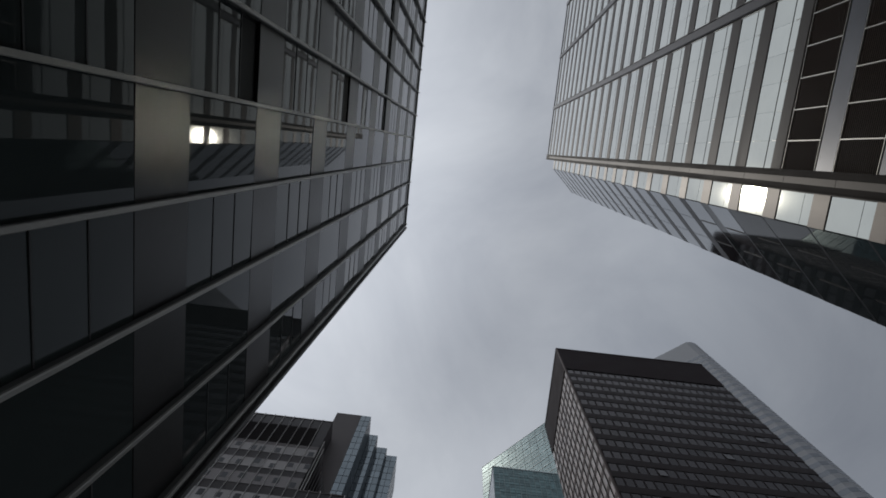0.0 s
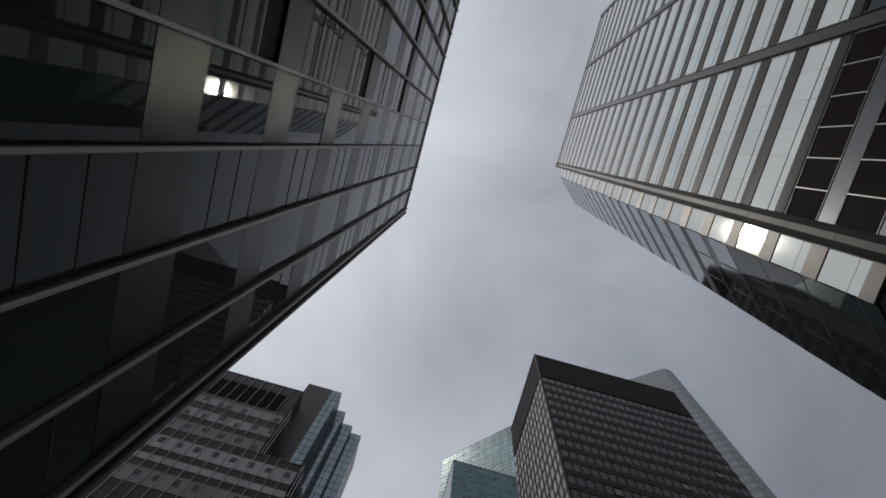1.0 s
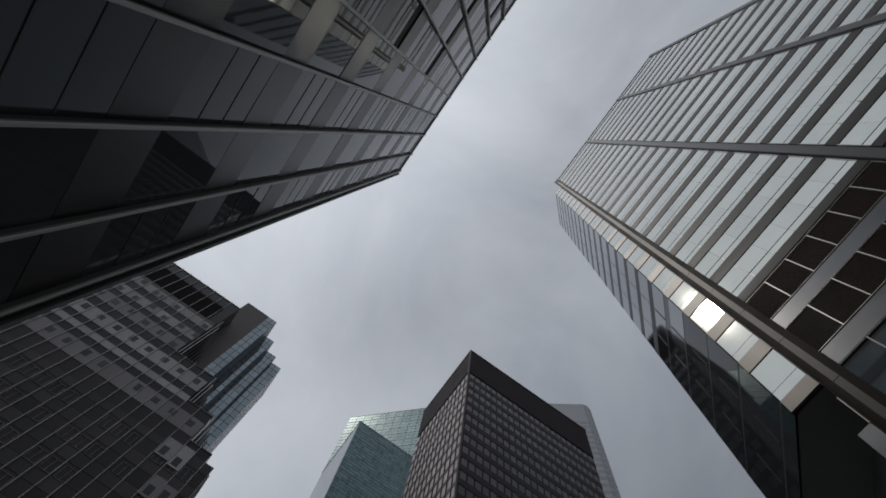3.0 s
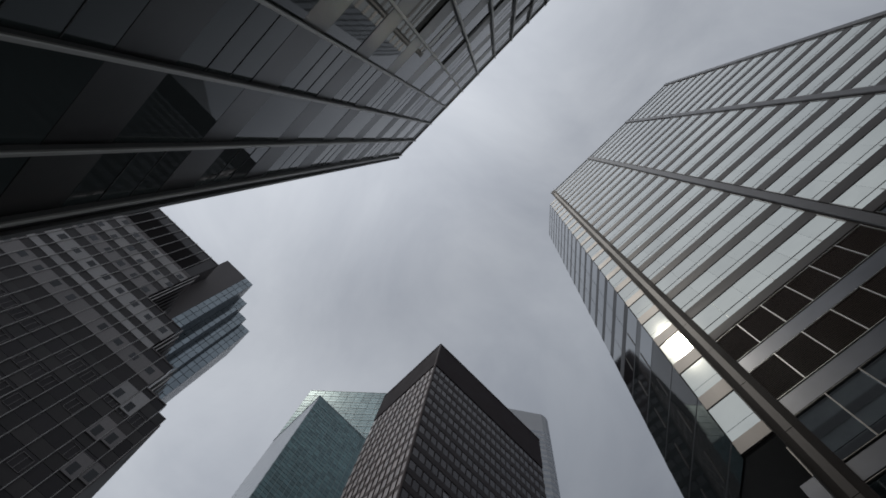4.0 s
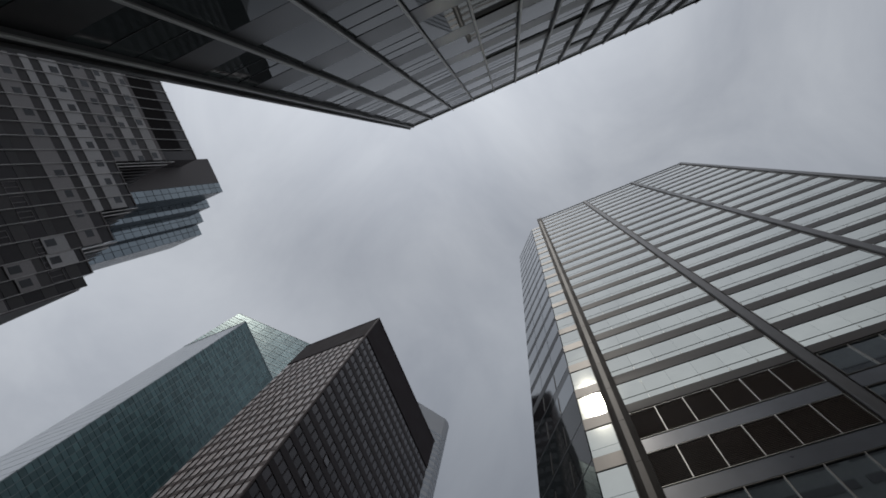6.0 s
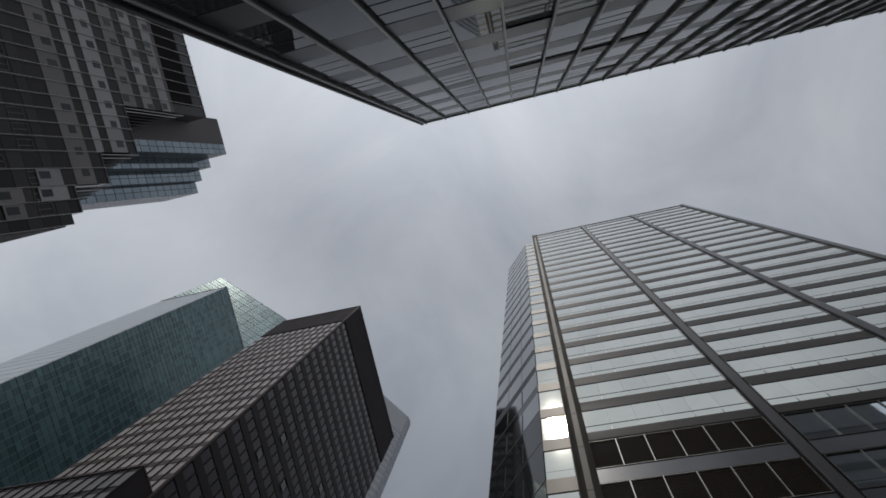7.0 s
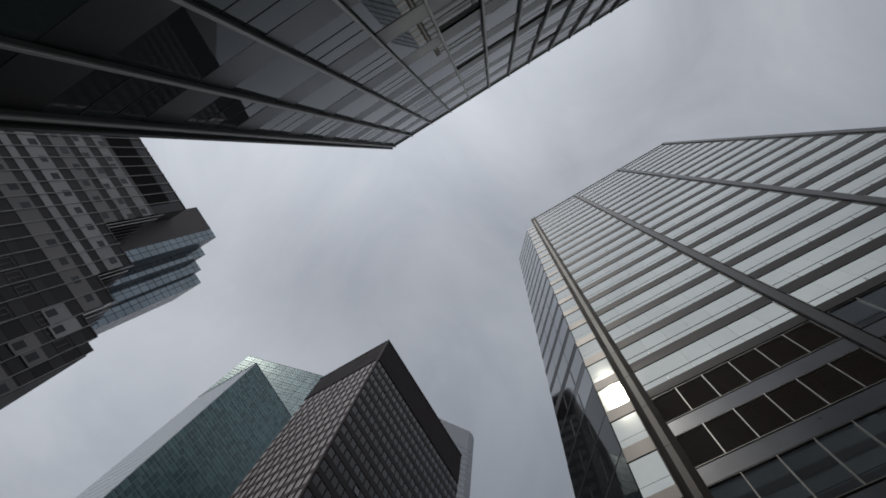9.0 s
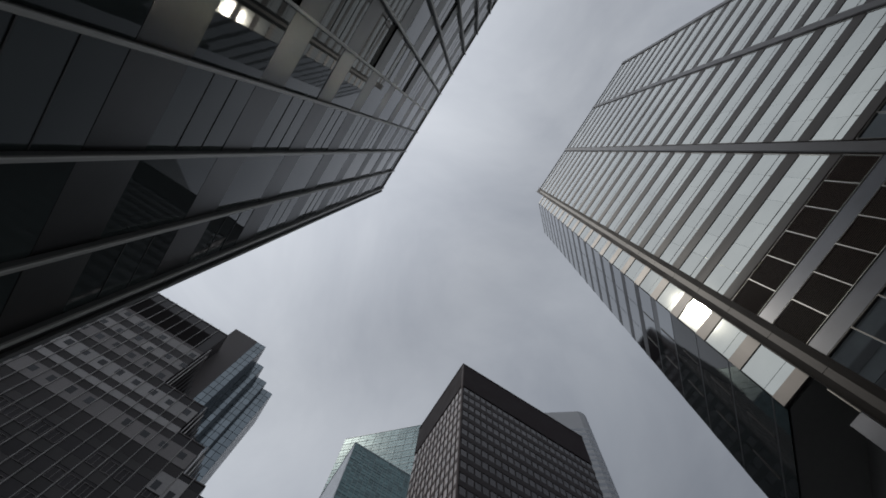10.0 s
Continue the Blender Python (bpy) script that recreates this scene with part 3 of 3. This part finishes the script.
# ---- teal glass tower behind ----
def teal_tower():
    h1 = 150.0
    x0, y0, x1 = -0.6067 * h1, 0.107 * h1, -0.7535 * h1
    top, top2 = h1 + 1.6, 1.233 * h1 + 1.6
    b = thing("teal_tower", (x0 - 20, y0 + 20, 0), "teal glass tower with a taller pale chamfered top", "building")
    part("wall", Shape().box(x1, x0 - 0.1, y0 + 0.1, y0 + 50, 0, top - 0.1), M_T_SPAN, b)
    tall = [(x1, y0 + 0.05), (x1 + 36, y0 + 36.05), (x1 + 36, y0 + 70), (x1 - 30, y0 + 70), (x1 - 30, y0 + 0.05 + 0.2 * 30)]
    part("tall_wall", Shape().prism(tall, top - 0.05, top2), M_T_SPAN, b)
    part("coping", Shape().box(x1, x0 + 0.1, y0 - 0.1, y0 + 50, top - 0.1, top + 0.3), M_T_BAR, b)
    face = Shape()
    rows, cols = 38, 34
    for r in range(rows):
        z = top - 3.9 * (r + 1)
        for c in range(cols):
            y = y0 + 0.2 + c * 1.45
            for lo, hi in ((0.06, 1.25), (1.35, 2.6), (2.68, 3.86)):
                # a few panes at random on the lower floors are black
                if lo > 1 and lo < 2 and r > 16 and rnd.random() < 0.035:
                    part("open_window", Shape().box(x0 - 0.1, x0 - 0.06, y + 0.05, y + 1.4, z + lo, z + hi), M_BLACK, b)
                    continue
                face.box(x0 - 0.1, x0 - 0.04, y + 0.05, y + 1.4, z + lo, z + hi)
        part("floor_bar", Shape().box(x0 - 0.1, x0 + 0.02, y0, y0 + 50, z + 3.86, z + 3.98), M_T_SPAN, b)
    part("panes", face, M_T_GLASS, b, kind="stuff")
    bar = Shape().box(x0 - 0.1, x0 + 0.08, -0.07, 0.07, 0, top - 0.2).mesh("mullion", M_T_MULL)
    for c in range(cols + 1):
        piece("mullion", bar, b, pose(0, y0 + 0.2 + c * 1.45, 0))
    for r in range(38):
        z = top - 3.9 * (r + 1)
        part("side_panel", Shape().box(x1, x0 - 0.05, y0 + 0.04, y0 + 0.1, z + 0.15, z + 3.85), M_T_SIDE, b)
    o = (math.sqrt(0.5), -math.sqrt(0.5))
    ch = Shape()
    for r in range(9):
        z = top2 - 4.0 * (r + 1)
        for c in range(17):
            a, e = (x1 + c * 2.1 + 0.05, y0 + c * 2.1 + 0.1), (x1 + c * 2.1 + 2.05, y0 + c * 2.1 + 2.1)
            ch.slab(a, e, z + 0.05, z + 3.72, o, 0.06)
        part("chamfer_bar", Shape().slab((x1, y0 + 0.05), (x1 + 36, y0 + 36.05), z + 3.84, z + 4.0, o, 0.14), M_T_BAR, b)
        part("chamfer_bar", Shape().slab((x1, y0 + 0.05), (x1 + 36, y0 + 36.05), z + 1.86, z + 1.98, o, 0.1), M_T_BAR, b)
    part("chamfer_panes", ch, M_T_LIGHT, b, kind="stuff")


teal_tower()


# ---- pale grey tower with a rounded corner ----
def grey_tower():
    h = 240.0
    b = thing("grey_tower", (-100, 120, 0), "pale grey tower with striped walls and a rounded corner", "building")
    plan = [(-0.40, 0.30), (-0.345, 0.385), (-0.3165, 0.424), (-0.3105, 0.432), (-0.3085, 0.441), (-0.3105, 0.450), (-0.316, 0.458), (-0.40, 0.545), (-0.5, 0.6), (-0.6, 0.4)]
    plan = [(x * h, y * h) for x, y in plan]
    part("wall", Shape().prism(plan, 0, h + 1.6), M_G_PANEL, b)
    cx, cy = sum(p[0] for p in plan) / len(plan), sum(p[1] for p in plan) / len(plan)
    ring = [(cx + (x - cx) * 1.0012, cy + (y - cy) * 1.0012) for x, y in plan]
    for r in range(56):
        z = h - 14 - r * 4.0
        part("window_strip", Shape().prism(ring, z - 1.8, z), M_G_GLASS, b)


grey_tower()


# ---- stepped building over the avenue, with blue glass bays behind ----
def stepped_building():
    b = thing("stepped_building", (AVENUE - 8, -30, 0), "dark stepped building with pale mullions and grey window bands", "building")
    steps = [(-62.0, -18.3, 86.6), (-18.3, -12.2, 67.7), (-12.2, -8.5, 61.2), (-8.5, -5.5, 55.9), (-5.5, -4.3, 53.1)]
    x = AVENUE
    for y0, y1, top in steps:
        part("wall", Shape().box(x - 16, x - 0.3, y0 + 0.004, y1 - 0.004, 0, top - 0.2), M_B_DARK, b)
        part("coping", Shape().box(x - 16, x - 0.22, y0, y1, top - 0.2, top), M_B_BROWN, b)
    bands = [(56.2, 59.1, M_B_DUN, 1), (60.5, 61.7, M_B_PALE, 0), (63.1, 65.8, M_B_PALE, 1), (67.6, 70.1, M_B_DUN, 2),
             (71.5, 73.6, M_B_GREY, 2), (75.4, 77.4, M_B_GREY, 2)]
    bays = [(y0 + (y1 - y0) * i / n, y0 + (y1 - y0) * (i + 1) / n, top) for y0, y1, top in steps
            for n in (max(1, round((y1 - y0) / 1.6)),) for i in range(n) if y0 + (y1 - y0) * i / n > -50]
    for y0, y1, top in bays:
        a, e = y0 + 0.04, y1 - 0.04
        edge = 53.85
        for z0, z1, mat, windowed in bands:
            if z1 > top - 0.3:
                break
            part("dark_panel", Shape().box(x - 0.3, x - 0.19, a, e, edge + 0.03, z0 - 0.01), M_B_MID, b)
            part("grey_panel", Shape().box(x - 0.3, x - 0.14, a, e, z0, z1), mat, b)
            edge = z1
        if top > 80:
            part("dark_panel", Shape().box(x - 0.3, x - 0.17, a, e, edge + 0.03, 78.3), M_B_BROWN, b)
    # small windows in the grey bands, at their own spacing
    for q, (z0, z1, mat, windowed) in enumerate(bands):
        y = -49.0 + 0.7 * q
        while windowed and y < -5.6:
            top = next(t for a, e, t in steps if a <= y < e)
            if z1 < top - 0.3 and rnd.random() < (0.95 if windowed == 1 else 0.8):
                zw = z0 + (z1 - z0) * (0.4 if windowed == 1 else rnd.choice((0.1, 0.3, 0.42)))
                part("small_window", Shape().box(x - 0.15, x - 0.125, y, y + 0.85, zw, min(zw + rnd.uniform(1.0, 1.3), z1 - 0.08)), M_B_PANE, b)
            y += 2.42 if windowed == 1 else rnd.choice((1.3, 2.42, 2.42))
    # dark glass and brown sills of the lower floors
    glass, sills = Shape(), Shape()
    for y0, y1, top in bays:
        for r in range(14):
            z = 54.4 - (r + 1) * 3.8
            if z < 2:
                continue
            glass.box(x - 0.3, x - 0.21, y0 + 0.03, y1 - 0.03, z - 0.1, z + 1.95)
            sills.box(x - 0.3, x - 0.2, y0 + 0.03, y1 - 0.03, z + 2.0, z + 3.66)
    part("lower_panes", glass, M_B_DARK, b, kind="stuff")
    part("lower_sill", sills, M_B_SILL, b, kind="stuff")
    for y0, y1, top in steps:
        n = max(1, round((y1 - y0) / 1.6))
        for i in range(n + (1 if y1 > -5 else 0)):
            y = y0 + (y1 - y0) * i / n
            if y < -50:
                continue
            part("mullion", Shape().box(x - 0.3, x - 0.02, y - 0.024, y + 0.024, 0, top), M_B_MULL, b)
    part("side_wall", Shape().box(x - 16, x - 0.1, -4.3, -4.15, 0, 52.9), M_B_BROWN, b)
    for (y0, y1, top), rise, n in zip(steps[1:4], (12.0, 6.0, 5.0), (8, 5, 4)):
        for q in range(n):
            y = y0 + 0.25 + q * 0.42
            h = top + rise * (1 - q / n) ** 1.4 + 0.6
            blade = part("screen_fin", Shape().box(x - 2.2, x - 0.35, y - 0.04, y + 0.04, top, h), M_B_BROWN, b)
            part("fin_edge", Shape().box(x - 0.35, x - 0.28, y - 0.05, y + 0.05, top, h), M_B_MULL if q < 2 else M_B_MID, blade)
    # grey panels let into the corner bays
    for y0, y1, z0, z1, mat in ((-10.3, -8.56, 51.4, 54.4, M_B_PALE), (-8.44, -7.04, 51.0, 54.6, M_B_PALE), (-8.44, -7.04, 46.2, 49.2, M_B_DUN),
                                (-6.96, -5.56, 46.6, 48.9, M_B_DUN), (-6.96, -5.56, 41.6, 44.4, M_B_DUN), (-5.44, -4.36, 42.2, 44.6, M_B_DUN)):
        part("grey_panel", Shape().box(x - 0.3, x - 0.08, y0, y1, z0, z1), mat, b)
        part("small_window", Shape().box(x - 0.1, x - 0.06, y0 + 0.25, y0 + 1.0, z0 + 0.3, z0 + 1.6), M_B_PANE, b)
    # pale-framed window pairs low on the wall
    pitch = (62.0 - 18.3) / round((62.0 - 18.3) / 1.6)
    for r in range(13):
        for i in range(-19, 8):
            if rnd.random() < 0.4:
                continue
            y, z = -18.3 + i * pitch + 0.12, 54.2 - (r + 1) * 3.8
            wn = pitch * 0.78
            if y + wn > -4.5:
                continue
            fr, t = Shape(), 0.045
            fr.box(x - 0.3, x - 0.14, y, y + wn, z, z + t).box(x - 0.3, x - 0.14, y, y + wn, z + 1.7, z + 1.7 + t)
            for f in (0.0, 0.5, 1.0):
                fr.box(x - 0.3, x - 0.14, y + (wn - t) * f, y + (wn - t) * f + t, z + t, z + 1.7)
            part("window_frame", fr, M_B_DUN, b)
    # The recess is not built: its shade is put in as a black band.
    part("plant_floor", Shape().box(x - 0.32, x - 0.16, -50, -19.8, 78.4, 83.6), M_B_VOID, b, "flat black band with the shade of a recessed plant floor painted in")


def bay_tower():
    t = thing("bay_tower", (-60, -14, 0), "blue glass tower with stepped bays and a brown flank", "building")
    k = 94.2
    top = k + 1.6
    ys = [-0.2077 * k, -0.1595 * k, -0.1405 * k, -0.124 * k, -0.104 * k, -0.083 * k]
    xs = [-0.531 * k, -0.531 * k, -0.569 * k, -0.594 * k, -0.609 * k]
    back = -0.683 * k
    part("brown_flank", Shape().box(back, xs[0], ys[0], ys[1], 0, top), M_B_BROWN, t, "plain brown clad flank")
    for i in range(1, 5):
        y0, y1, xf = ys[i], ys[i + 1], xs[i]
        part("bay", Shape().box(back, xf - 0.05, y0 + 0.003, y1 - 0.05, 0, top), M_B_BLUESHADE, t)
        front, flank, grid = Shape(), Shape(), Shape()
        n = max(1, round((y1 - y0) / 1.0))
        m = max(1, round((xf - (xs[i + 1] if i < 4 else back)) / 1.3))
        x_in = xs[i + 1] if i < 4 else back
        for r in range(26):
            z = top - (r + 1) * 1.9
            for c in range(n):
                a = y0 + (y1 - y0) * c / n
                front.box(xf - 0.05, xf, a + 0.04, a + (y1 - y0) / n - 0.04, z + 0.06, z + 1.84)
            for c in range(m):
                a = x_in + (xf - x_in) * c / m
                flank.box(a + 0.04, a + (xf - x_in) / m - 0.04, y1 - 0.05, y1, z + 0.06, z + 1.84)
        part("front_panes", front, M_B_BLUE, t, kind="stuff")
        part("flank_panes", flank, M_B_BLUESHADE if i < 4 else M_B_BLUEHALF, t, kind="stuff")


stepped_building()
bay_tower()
